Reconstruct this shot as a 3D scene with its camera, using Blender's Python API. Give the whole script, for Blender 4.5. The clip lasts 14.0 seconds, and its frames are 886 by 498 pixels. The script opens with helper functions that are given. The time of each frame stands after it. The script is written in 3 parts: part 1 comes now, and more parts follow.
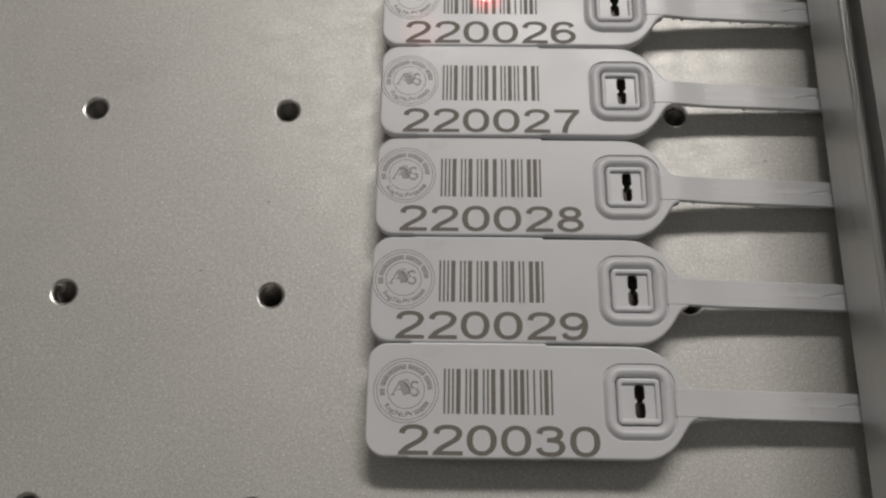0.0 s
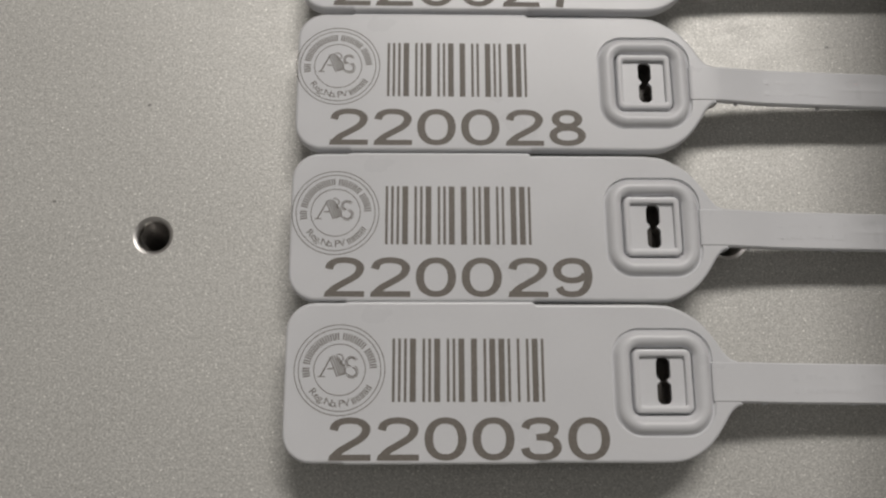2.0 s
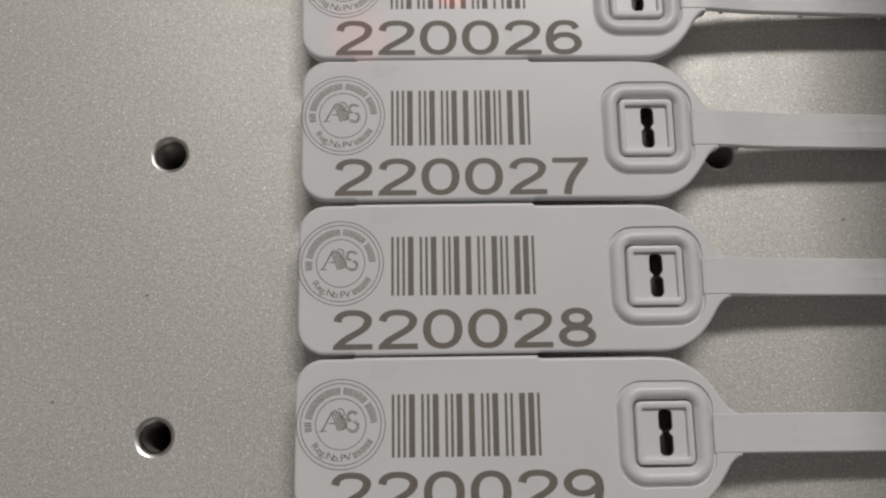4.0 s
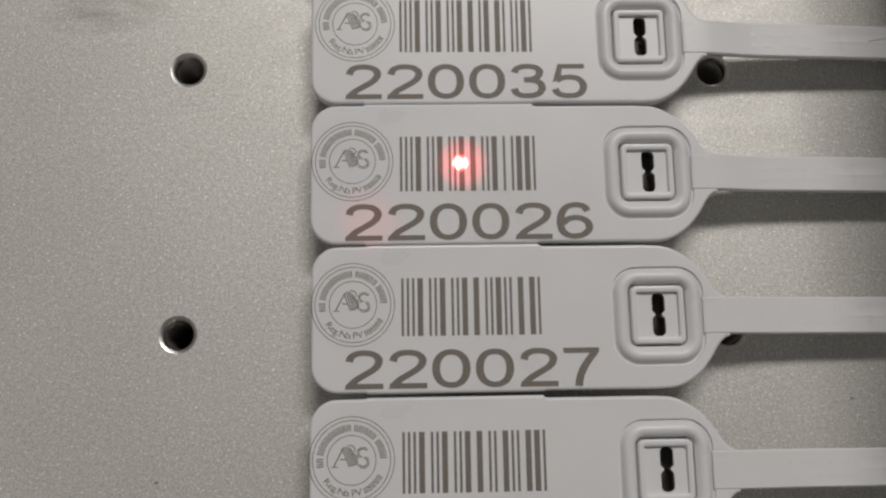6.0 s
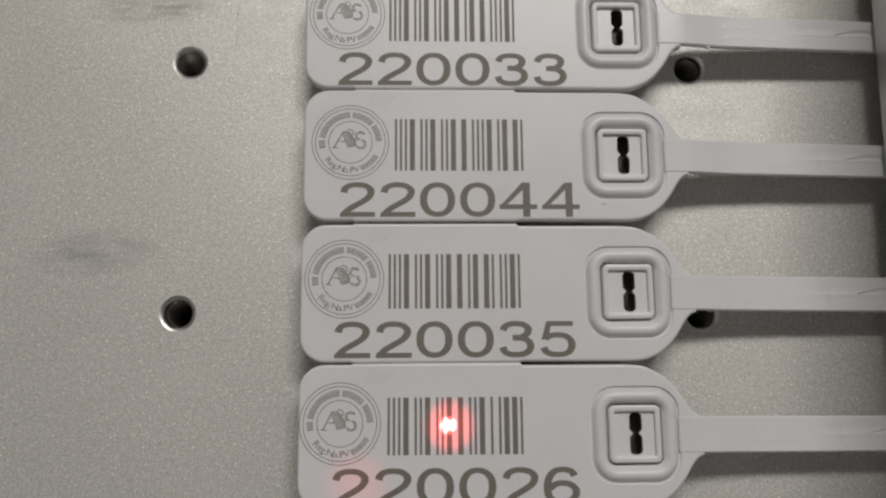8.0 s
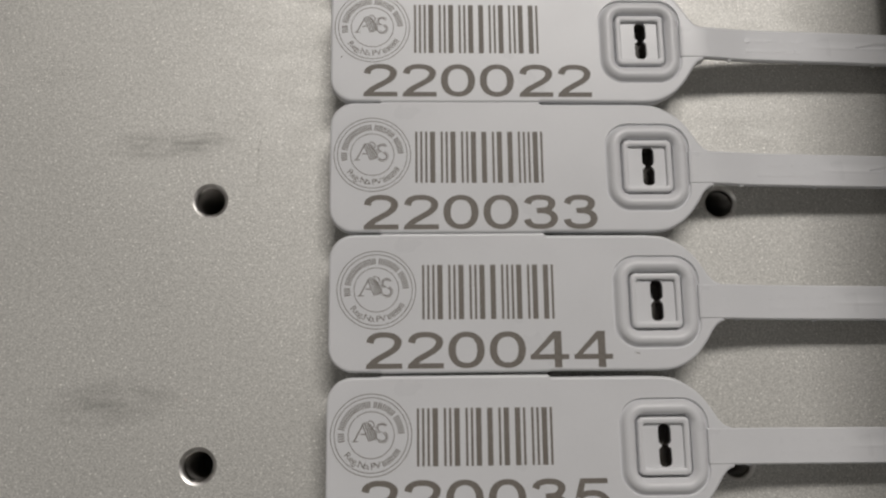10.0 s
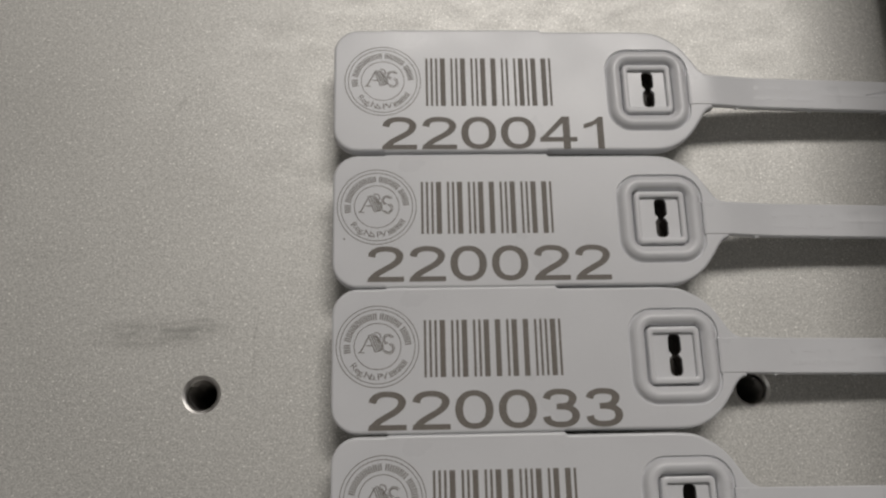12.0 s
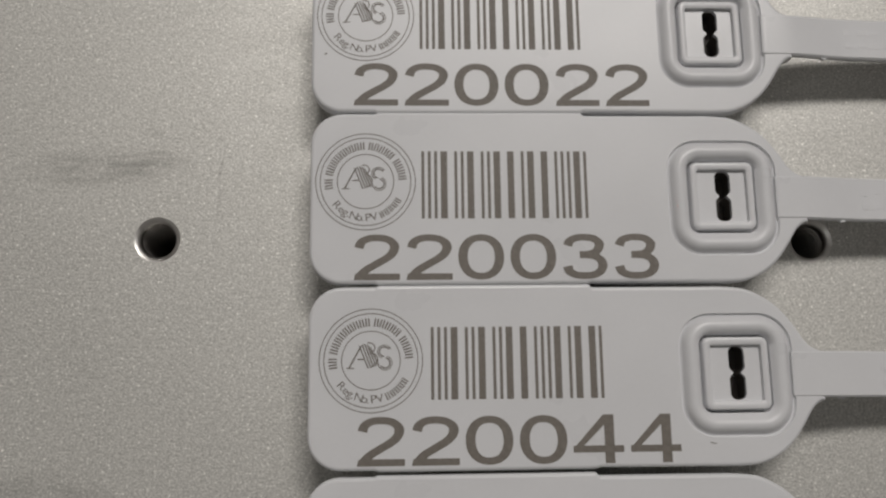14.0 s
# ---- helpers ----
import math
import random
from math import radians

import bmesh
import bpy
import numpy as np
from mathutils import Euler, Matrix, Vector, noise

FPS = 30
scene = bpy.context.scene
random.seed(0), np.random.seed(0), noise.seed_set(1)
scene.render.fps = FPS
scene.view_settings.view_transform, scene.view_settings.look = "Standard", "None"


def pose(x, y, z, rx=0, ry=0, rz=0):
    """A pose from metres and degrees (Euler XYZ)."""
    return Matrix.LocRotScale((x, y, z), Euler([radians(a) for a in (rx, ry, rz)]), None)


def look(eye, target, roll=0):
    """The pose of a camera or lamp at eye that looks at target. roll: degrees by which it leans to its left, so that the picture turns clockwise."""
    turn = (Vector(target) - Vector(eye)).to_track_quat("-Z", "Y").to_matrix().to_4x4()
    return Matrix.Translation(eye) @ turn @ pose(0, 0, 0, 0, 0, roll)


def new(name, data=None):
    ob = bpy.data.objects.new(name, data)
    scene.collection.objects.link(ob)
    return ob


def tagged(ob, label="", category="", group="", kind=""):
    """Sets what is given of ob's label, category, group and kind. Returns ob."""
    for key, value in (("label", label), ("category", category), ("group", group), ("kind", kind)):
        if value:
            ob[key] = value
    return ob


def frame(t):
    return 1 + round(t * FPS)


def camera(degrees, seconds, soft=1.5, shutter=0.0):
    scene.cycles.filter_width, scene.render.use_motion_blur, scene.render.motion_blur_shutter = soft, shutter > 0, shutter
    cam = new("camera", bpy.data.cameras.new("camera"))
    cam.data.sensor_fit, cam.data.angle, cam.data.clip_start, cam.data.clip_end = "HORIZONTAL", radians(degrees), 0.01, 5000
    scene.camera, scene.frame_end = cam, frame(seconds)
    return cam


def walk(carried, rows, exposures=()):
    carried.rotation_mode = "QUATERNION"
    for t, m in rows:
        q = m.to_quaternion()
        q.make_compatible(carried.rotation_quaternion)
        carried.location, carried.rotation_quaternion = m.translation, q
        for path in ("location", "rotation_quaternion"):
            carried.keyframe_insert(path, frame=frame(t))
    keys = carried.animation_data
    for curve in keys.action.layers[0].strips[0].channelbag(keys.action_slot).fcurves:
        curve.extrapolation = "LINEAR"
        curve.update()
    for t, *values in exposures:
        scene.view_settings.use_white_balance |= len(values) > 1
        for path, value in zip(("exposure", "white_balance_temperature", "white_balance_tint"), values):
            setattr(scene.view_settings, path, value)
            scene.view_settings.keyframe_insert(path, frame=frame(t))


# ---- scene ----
cam = camera(53.15, 14.0, soft=2.3)
# seconds, place in metres, turn in degrees
PATH = [
    (0, 0.04497, -0.06195, 0.20273, 20.188, 0.664, 1.210),
    (0.2, 0.04678, -0.05366, 0.17825, 19.264, 0.004, 0.371),
    (0.5, 0.04358, -0.04363, 0.15917, 17.685, -0.519, -0.045),
    (1, 0.04425, -0.03744, 0.15073, 15.274, -0.264, 0.059),
    (1.5, 0.04628, -0.03851, 0.14829, 14.554, -1.017, 0.148),
    (2, 0.04703, -0.04048, 0.14891, 14.497, -1.266, 0.186),
    (2.5, 0.04891, -0.03855, 0.15030, 14.057, -0.920, 0.225),
    (3, 0.04768, -0.02816, 0.15327, 12.993, -1.094, 0.006),
    (3.5, 0.04689, -0.01323, 0.15370, 12.211, -1.326, -0.256),
    (4, 0.04571, 0.00042, 0.15441, 11.709, -1.187, -0.491),
    (4.2, 0.04543, 0.00457, 0.15477, 11.550, -1.114, -0.545),
    (6.3, 0.04233, 0.04324, 0.16169, 9.596, -1.820, -0.623),
    (6.5, 0.04305, 0.04765, 0.16254, 9.351, -1.727, -0.484),
    (7, 0.04390, 0.06087, 0.16546, 9.225, -1.669, -0.333),
    (7.5, 0.04465, 0.07265, 0.16627, 9.730, -1.671, -0.223),
    (8, 0.04414, 0.08230, 0.16855, 10.225, -2.037, -0.111),
    (8.2, 0.04290, 0.08616, 0.16908, 10.106, -2.183, -0.060),
    (10.3, 0.03823, 0.11249, 0.16743, 12.234, -2.109, -0.386),
    (10.5, 0.03777, 0.11703, 0.16673, 13.147, -1.938, -0.438),
    (11, 0.03637, 0.12275, 0.16557, 15.550, -2.135, -0.866),
    (11.5, 0.03734, 0.12587, 0.16595, 16.692, -2.127, -0.956),
    (12, 0.03617, 0.12889, 0.16069, 16.737, -2.376, -0.958),
    (12.5, 0.03505, 0.12981, 0.14785, 15.770, -2.787, -0.836),
    (13, 0.03741, 0.12820, 0.13759, 13.652, -2.689, -0.783),
    (13.5, 0.03750, 0.12412, 0.13226, 12.182, -2.585, -0.555),
    (14, 0.03757, 0.12296, 0.13219, 11.056, -2.299, -0.371),
]
EXPOSURES = [(0, -0.22), (0.5, -0.08), (1.5, -0.03), (3.3, 0.12), (4, -0.03), (6.5, -0.03), (8, -0.1), (10.5, -0.13), (11, -0.3), (12.4, -0.38), (13, -0.27), (14, -0.16)]
walk(cam, [(t, pose(*m)) for t, *m in PATH], EXPOSURES)

# ---- world, lamps ----
world = bpy.data.worlds.new("world")
scene.world = world
world.use_nodes = True
world.node_tree.nodes["Background"].inputs[0].default_value = (1.0, 0.975, 0.94, 1)
world.node_tree.nodes["Background"].inputs[1].default_value = 0.17

# the machine's work lamp, high over the far end of the table
lamp = new("work_lamp", bpy.data.lights.new("work_lamp", "AREA"))
lamp.data.shape, lamp.data.size, lamp.data.size_y, lamp.data.energy = "RECTANGLE", 0.95, 0.2, 22.2
lamp.data.color = (1.0, 0.955, 0.91)
lamp.matrix_world = look((0.32, 1.16, 1.6), (0.08, 0.09, 0))

# two unseen fill lamps added to lift the rail side and the open side
def fill_light(place, energy):
    ob = new("fill_lamp", bpy.data.lights.new("fill_lamp", "AREA"))
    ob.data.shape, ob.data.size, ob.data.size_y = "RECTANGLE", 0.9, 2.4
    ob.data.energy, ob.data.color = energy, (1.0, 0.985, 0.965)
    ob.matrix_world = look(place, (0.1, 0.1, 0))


fill_light((1.4, 0.4, 2.3), 2.0)
fill_light((-1.25, -0.3, 2.2), 4.4)


def aiming_beam(name, place, width, energy, height=0.16):
    """The red aiming light of the marking laser, straight down on a place."""
    data = bpy.data.lights.new(name, "SPOT")
    data.energy, data.color = energy, (1.0, 0.055, 0.05)
    data.spot_size, data.spot_blend, data.shadow_soft_size = radians(width), 1.0, 0.0004
    ob = new(name, data)
    ob.location = (*place, 0.00864 + height)
    return ob


aiming_beam("laser_core", (0.0507, 0.0794), 1.0, 130.0)
# two added spots imitate the bloom round the dot and its stray reflection
aiming_beam("laser_halo", (0.0511, 0.0793), 3.8, 1.0)
aiming_beam("laser_scatter", (0.0344, 0.0692), 5.0, 0.13)

# ---- materials ----
MM = 0.001


def material(name, roughness=0.5, metallic=0.0):
    m = bpy.data.materials.new(name)
    m.use_nodes = True
    shader = m.node_tree.nodes["Principled BSDF"]
    shader.inputs["Roughness"].default_value = roughness
    shader.inputs["Metallic"].default_value = metallic
    return m, m.node_tree, shader


def node(tree, kind, **values):
    n = tree.nodes.new(kind)
    for key, value in values.items():
        n.inputs[key.replace("_", " ")].default_value = value
    return n


def noise_at(tree, place, scale, detail=3.0, rough=0.55, stretch=(1, 1, 1)):
    mapping = node(tree, "ShaderNodeMapping", Scale=stretch)
    tree.links.new(place, mapping.inputs["Vector"])
    n = node(tree, "ShaderNodeTexNoise", Scale=scale, Detail=detail, Roughness=rough)
    tree.links.new(mapping.outputs[0], n.inputs["Vector"])
    return n.outputs["Fac"]


def spread(tree, fac, a, b, low=0.3, high=0.7):
    n = node(tree, "ShaderNodeMapRange")
    n.clamp = True
    tree.links.new(fac, n.inputs[0])
    for i, v in enumerate((low, high, a, b)):
        n.inputs[i + 1].default_value = v
    return n.outputs[0]


def arith(tree, op, a, b):
    n = tree.nodes.new("ShaderNodeMath")
    n.operation = op
    for i, v in enumerate((a, b)):
        if isinstance(v, (int, float)):
            n.inputs[i].default_value = v
        else:
            tree.links.new(v, n.inputs[i])
    return n.outputs[0]


def tint(tree, fac, dark, light):
    n = tree.nodes.new("ShaderNodeMix")
    n.data_type = "RGBA"
    tree.links.new(fac, n.inputs[0])
    n.inputs[6].default_value, n.inputs[7].default_value = (*dark, 1), (*light, 1)
    return n.outputs[2]


def bump(tree, shader, height, strength, distance):
    n = node(tree, "ShaderNodeBump", Strength=strength, Distance=distance)
    tree.links.new(height, n.inputs["Height"])
    tree.links.new(n.outputs[0], shader.inputs["Normal"])


# smears and specks on the plate: x, y, half length, half width (mm), turn (degrees), depth
STAINS = [
    (-16.4, 111.6, 13, 5, 4, 0.42), (-8, 161.3, 14, 3.6, 2, 0.42), (9.2, 162, 3.2, 0.3, 80, 0.55), (8.9, 155.5, 4.5, 0.2, 88, 0.3), (-3, 163.5, 6, 0.4, 4, 0.35),
    (-1, 166.8, 3, 0.9, -8, 0.35), (-7.4, 206.9, 2.4, 0.8, 60, 0.3), (-2.7, 24.3, 0.5, 0.28, 30, 0.8),
    (-17.6, 6.0, 0.45, 0.3, 0, 0.75), (121.7, 37.5, 0.5, 0.4, 0, 0.6), (-42, 60, 14, 6, 20, 0.08), (-30, 176, 10, 3, 8, 0.1), (-24, 140, 1.2, 0.2, 40, 0.3),
]


def blasted_aluminium():
    m, tree, shader = material("blasted_aluminium", 0.5, 0.44)
    place = tree.nodes.new("ShaderNodeTexCoord").outputs["Object"]
    fine = noise_at(tree, place, 3400, 2.0, 0.6, (0.85, 1, 1))
    grain = noise_at(tree, place, 1100, 3.0, 0.6)
    cloud = noise_at(tree, place, 22, 4.0, 0.55)
    worn = noise_at(tree, place, 260, 3.0, 0.6, (0.5, 1, 1))
    streak = noise_at(tree, place, 700, 3.0, 0.65, (0.12, 1, 1))
    value = arith(tree, "ADD", spread(tree, fine, -0.175, 0.175), spread(tree, cloud, -0.03, 0.03))
    value = arith(tree, "ADD", value, spread(tree, grain, -0.06, 0.06))
    value = arith(tree, "ADD", value, 0.555)
    # the sparkle of the blasted grain is painted in as lighter specks
    glint = noise_at(tree, place, 2300, 1.0, 0.5)
    value = arith(tree, "ADD", value, spread(tree, glint, 0.0, 0.42, 0.64, 0.74))
    xyz = tree.nodes.new("ShaderNodeSeparateXYZ")
    tree.links.new(place, xyz.inputs[0])
    for x, y, length, width, turn, depth in STAINS:
        c, s = math.cos(radians(turn)), math.sin(radians(turn))
        dx, dy = arith(tree, "SUBTRACT", xyz.outputs[0], x * MM), arith(tree, "SUBTRACT", xyz.outputs[1], y * MM)
        u = arith(tree, "MULTIPLY", arith(tree, "ADD", arith(tree, "MULTIPLY", dx, c), arith(tree, "MULTIPLY", dy, s)), 1 / (length * MM))
        v = arith(tree, "MULTIPLY", arith(tree, "SUBTRACT", arith(tree, "MULTIPLY", dy, c), arith(tree, "MULTIPLY", dx, s)), 1 / (width * MM))
        far = arith(tree, "ADD", arith(tree, "MULTIPLY", u, u), arith(tree, "MULTIPLY", v, v))
        mask = spread(tree, far, depth, 0.0, 0.0, 1.0)
        if length > 1:
            mask = arith(tree, "MULTIPLY", mask, arith(tree, "MULTIPLY", spread(tree, worn, 0.2, 1.2), spread(tree, streak, 0.25, 1.3)))
        value = arith(tree, "MULTIPLY", value, arith(tree, "SUBTRACT", 1.0, mask))
    tree.links.new(tint(tree, value, (0.06, 0.058, 0.052), (0.98, 0.965, 0.92)), shader.inputs["Base Color"])
    tree.links.new(spread(tree, worn, 0.48, 0.58), shader.inputs["Roughness"])
    bump(tree, shader, arith(tree, "ADD", fine, arith(tree, "MULTIPLY", grain, 0.25)), 0.7, 0.00005)
    return m


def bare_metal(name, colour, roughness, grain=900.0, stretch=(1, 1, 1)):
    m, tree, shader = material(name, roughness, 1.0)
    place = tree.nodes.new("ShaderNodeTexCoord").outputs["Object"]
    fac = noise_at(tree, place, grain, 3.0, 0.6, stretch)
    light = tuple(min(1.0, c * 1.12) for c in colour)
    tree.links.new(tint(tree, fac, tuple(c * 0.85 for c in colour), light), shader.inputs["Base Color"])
    tree.links.new(spread(tree, fac, roughness - 0.06, roughness + 0.08), shader.inputs["Roughness"])
    bump(tree, shader, fac, 0.2, 0.00005)
    return m


def plastic(name, colour, roughness):
    m, tree, shader = material(name, roughness)
    shader.inputs["IOR"].default_value = 1.42
    shader.inputs["Subsurface Weight"].default_value = 0.0
    place = tree.nodes.new("ShaderNodeTexCoord").outputs["Object"]
    cloud = noise_at(tree, place, 60, 4.0, 0.55)
    fine = noise_at(tree, place, 1500, 2.0, 0.5)
    both = arith(tree, "ADD", arith(tree, "MULTIPLY", cloud, 0.75), arith(tree, "MULTIPLY", fine, 0.25))
    dark = tuple(c * 0.95 for c in colour)
    tree.links.new(tint(tree, spread(tree, both, 0, 1), dark, colour), shader.inputs["Base Color"])
    tree.links.new(spread(tree, cloud, roughness - 0.05, roughness + 0.07), shader.inputs["Roughness"])
    bump(tree, shader, arith(tree, "ADD", cloud, arith(tree, "MULTIPLY", fine, 0.1)), 0.12, 0.0003)
    return m


def marked(name, dark, light):
    """Plastic burnt grey-brown by the laser, finely mottled."""
    m, tree, shader = material(name, 0.6)
    place = tree.nodes.new("ShaderNodeTexCoord").outputs["Object"]
    fac = arith(tree, "ADD", arith(tree, "MULTIPLY", noise_at(tree, place, 1400, 2.0), 0.6), arith(tree, "MULTIPLY", noise_at(tree, place, 120, 2.0), 0.4))
    tree.links.new(tint(tree, spread(tree, fac, 0, 1), dark, light), shader.inputs["Base Color"])
    return m


def plain(name, colour, roughness=0.8):
    m, tree, shader = material(name, roughness)
    place = tree.nodes.new("ShaderNodeTexCoord").outputs["Object"]
    fac = noise_at(tree, place, 6, 4.0)
    tree.links.new(tint(tree, fac, tuple(c * 0.9 for c in colour), tuple(min(1, c * 1.08) for c in colour)), shader.inputs["Base Color"])
    return m


PLATE = blasted_aluminium()
BORE = bare_metal("cut_aluminium", (0.72, 0.7, 0.68), 0.38, 700, (1, 1, 6))
# darker copy of the rim's metal, to paint the shade down the holes
THREAD_SHADE = bare_metal("shaded_thread", (0.36, 0.345, 0.33), 0.36, 700, (1, 1, 6))
EXTRUSION = bare_metal("anodised_extrusion", (0.66, 0.66, 0.65), 0.45, 500, (1, 0.04, 1))
# lighter than the rail: the lit lip's gleam is partly put into the colour
BRIGHT = bare_metal("gleaming_edge", (0.86, 0.86, 0.84), 0.36, 500, (1, 0.03, 1))
WHITE = plastic("white_polypropylene", (0.714, 0.717, 0.736), 0.3)
MARK = marked("laser_marked_plastic", (0.14, 0.124, 0.107), (0.215, 0.192, 0.168))
FAINT = marked("lightly_marked_plastic", (0.13, 0.115, 0.1), (0.21, 0.19, 0.17))
WALL = plain("painted_wall", (0.46, 0.45, 0.43))
CEILING = plain("ceiling_paint", (0.8, 0.8, 0.79))
FLOOR = plain("workshop_floor", (0.36, 0.36, 0.35))
STEEL = plain("painted_machine_frame", (0.3, 0.31, 0.32), 0.5)
DARK = plain("shaded_gripper", (0.085, 0.075, 0.066), 0.4)


# ---- mesh helpers ----
def part(name, bm, mat, parent=None, label="", smooth=False):
    mesh = bpy.data.meshes.new(name)
    bmesh.ops.recalc_face_normals(bm, faces=bm.faces[:])
    bm.to_mesh(mesh)
    bm.free()
    mesh.materials.append(mat)
    if smooth:
        mesh.polygons.foreach_set("use_smooth", [True] * len(mesh.polygons))
        mesh.set_sharp_from_angle(angle=radians(38))
    return placed(name, mesh, parent, label)


def placed(name, mesh, parent=None, label=""):
    ob = new(name, mesh)
    if parent:
        ob.parent = parent
    return tagged(ob, label)


def box(bm, x0, x1, y0, y1, z0, z1):
    v = [bm.verts.new((x, y, z)) for z in (z0, z1) for y in (y0, y1) for x in (x0, x1)]
    for f in ((0, 2, 3, 1), (4, 5, 7, 6), (0, 1, 5, 4), (2, 6, 7, 3), (0, 4, 6, 2), (1, 3, 7, 5)):
        bm.faces.new([v[i] for i in f])


def loop(bm, points, z):
    return [bm.verts.new((x * MM, y * MM, z * MM)) for x, y in points]


def bridge(bm, a, b):
    n = len(a)
    for i in range(n):
        bm.faces.new((a[i], a[(i + 1) % n], b[(i + 1) % n], b[i]))


def rounded(hw, hh, r, n=16, cx=0.0, cy=0.0):
    """A rounded rectangle of 4 n points, anticlockwise."""
    out = []
    for k, (sx, sy) in enumerate(((1, 1), (-1, 1), (-1, -1), (1, -1))):
        for i in range(n):
            a = math.pi / 2 * (k + i / (n - 1))
            out.append((cx + sx * (hw - r) + r * math.cos(a), cy + sy * (hh - r) + r * math.sin(a)))
    return out


# ---- the unseen room, added to close the place and bounce the light ----
def slab(name, x0, x1, y0, y1, z0, z1, mat, label, category):
    bm = bmesh.new()
    box(bm, x0, x1, y0, y1, z0, z1)
    return tagged(part(name, bm, mat), label, category, kind="structure")


slab("floor", -1.6, 2.0, -1.6, 2.2, -0.95, -0.9, FLOOR, "grey workshop floor under the marking machine", "floor")
slab("ceiling", -1.6, 2.0, -1.6, 2.2, 2.65, 2.7, CEILING, "white painted ceiling above the work table", "ceiling")
slab("wall_north", -1.6, 2.0, 2.2, 2.3, -0.95, 2.7, WALL, "plain light grey painted workshop wall", "wall")
slab("wall_south", -1.6, 2.0, -1.7, -1.6, -0.95, 2.7, WALL, "plain light grey painted workshop wall", "wall")
slab("wall_east", 2.0, 2.1, -1.6, 2.2, -0.95, 2.7, WALL, "plain light grey painted workshop wall", "wall")
slab("wall_west", -1.7, -1.6, -1.6, 2.2, -0.95, 2.7, WALL, "plain light grey painted workshop wall", "wall")
slab("machine_base", -0.17, 0.22, -0.17, 0.37, -0.9, -0.045, STEEL, "grey painted steel base under the work plate", "machine base")

# ---- the work plate with its grid of tapped holes ----
PITCH_X, PITCH_Y = 50.0, 50.05
COLUMNS, LINES, TAPPED = range(-3, 5), range(-3, 8), range(-3, 4)
HOLE_R, SEG = 3.45, 40


def work_plate():
    bm = bmesh.new()
    for i in COLUMNS:
        for j in LINES:
            cx, cy, inner, outer = i * PITCH_X, j * PITCH_Y, [], []
            if j not in TAPPED:
                bm.faces.new(loop(bm, [(cx + PITCH_X / 2 * u, cy + PITCH_Y / 2 * v) for u, v in ((-1, -1), (1, -1), (1, 1), (-1, 1))], 0))
                continue
            for k in range(SEG):
                a = 2 * math.pi * k / SEG
                c, s = math.cos(a), math.sin(a)
                far = 1 / max(abs(c), abs(s))
                inner.append((cx + HOLE_R * c, cy + HOLE_R * s))
                outer.append((cx + PITCH_X / 2 * c * far, cy + PITCH_Y / 2 * s * far))
            bridge(bm, loop(bm, inner, 0), loop(bm, outer, 0))
    bmesh.ops.remove_doubles(bm, verts=bm.verts[:], dist=1e-6)
    x0, x1 = (COLUMNS[0] - 0.5) * PITCH_X, (COLUMNS[-1] + 0.5) * PITCH_X
    y0, y1 = (LINES[0] - 0.5) * PITCH_Y, (LINES[-1] + 0.5) * PITCH_Y
    rim = [(x0, y0), (x1, y0), (x1, y1), (x0, y1)]
    low = loop(bm, rim, -45)
    bridge(bm, loop(bm, rim, 0), low)
    bm.faces.new(low)
    return tagged(part("work_plate", bm, PLATE), "bead-blasted aluminium work plate with tapped holes", "work plate", kind="structure")


plate = work_plate()


def circle(bm, r, z, lean=0.0):
    turns = [2 * math.pi * k / SEG for k in range(SEG)]
    return [bm.verts.new((r * MM * math.cos(a), r * MM * math.sin(a), (z - lean * a / (2 * math.pi)) * MM)) for a in turns]


def countersink():
    """The worn, rounded rim of a hole."""
    bm = bmesh.new()
    rings = [circle(bm, r, z) for r, z in ((HOLE_R, 0.0), (3.41, -0.02), (3.27, -0.08), (3.1, -0.16), (2.96, -0.24), (2.84, -0.34), (2.74, -0.48), (2.67, -0.64), (2.64, -0.82))]
    for a, b in zip(rings, rings[1:]):
        bridge(bm, a, b)
    return bm


def thread():
    """The thread down to the bottom of the hole, one millimetre to a turn."""
    bm = bmesh.new()
    first = circle(bm, 2.64, -0.82)
    rings = [circle(bm, (2.53, 2.56, 2.82, 2.79)[row % 4], -0.9 - row * 0.25, 1.0) for row in range(72)]
    bridge(bm, first, rings[0])
    for n in range(len(rings) - 5):
        a, b = rings[n], rings[n + 1]
        for k in range(SEG - 1):
            bm.faces.new((a[k], a[k + 1], b[k + 1], b[k]))
        bm.faces.new((a[SEG - 1], rings[n + 4][0], rings[n + 5][0], b[SEG - 1]))
    end = circle(bm, 2.9, -44)
    bridge(bm, rings[-6], end)
    bm.faces.new(end)
    return bm


RIM_MESH = part("threaded_hole", countersink(), BORE, smooth=True)
THREAD_MESH = part("thread", thread(), THREAD_SHADE)
hole_meshes = RIM_MESH.data, THREAD_MESH.data
bpy.data.objects.remove(RIM_MESH)
bpy.data.objects.remove(THREAD_MESH)
for i in COLUMNS:
    for j in TAPPED:
        rim = placed("threaded_hole", hole_meshes[0], plate, "tapped hole with bright countersunk rim")
        rim.location = (i * PITCH_X * MM, j * PITCH_Y * MM, 0)
        rim.rotation_euler = (0, 0, (i * 1.7 + j * 2.3) % 6.28)
        placed("thread", hole_meshes[1], rim, "screw thread, darkened for the shade in the hole")


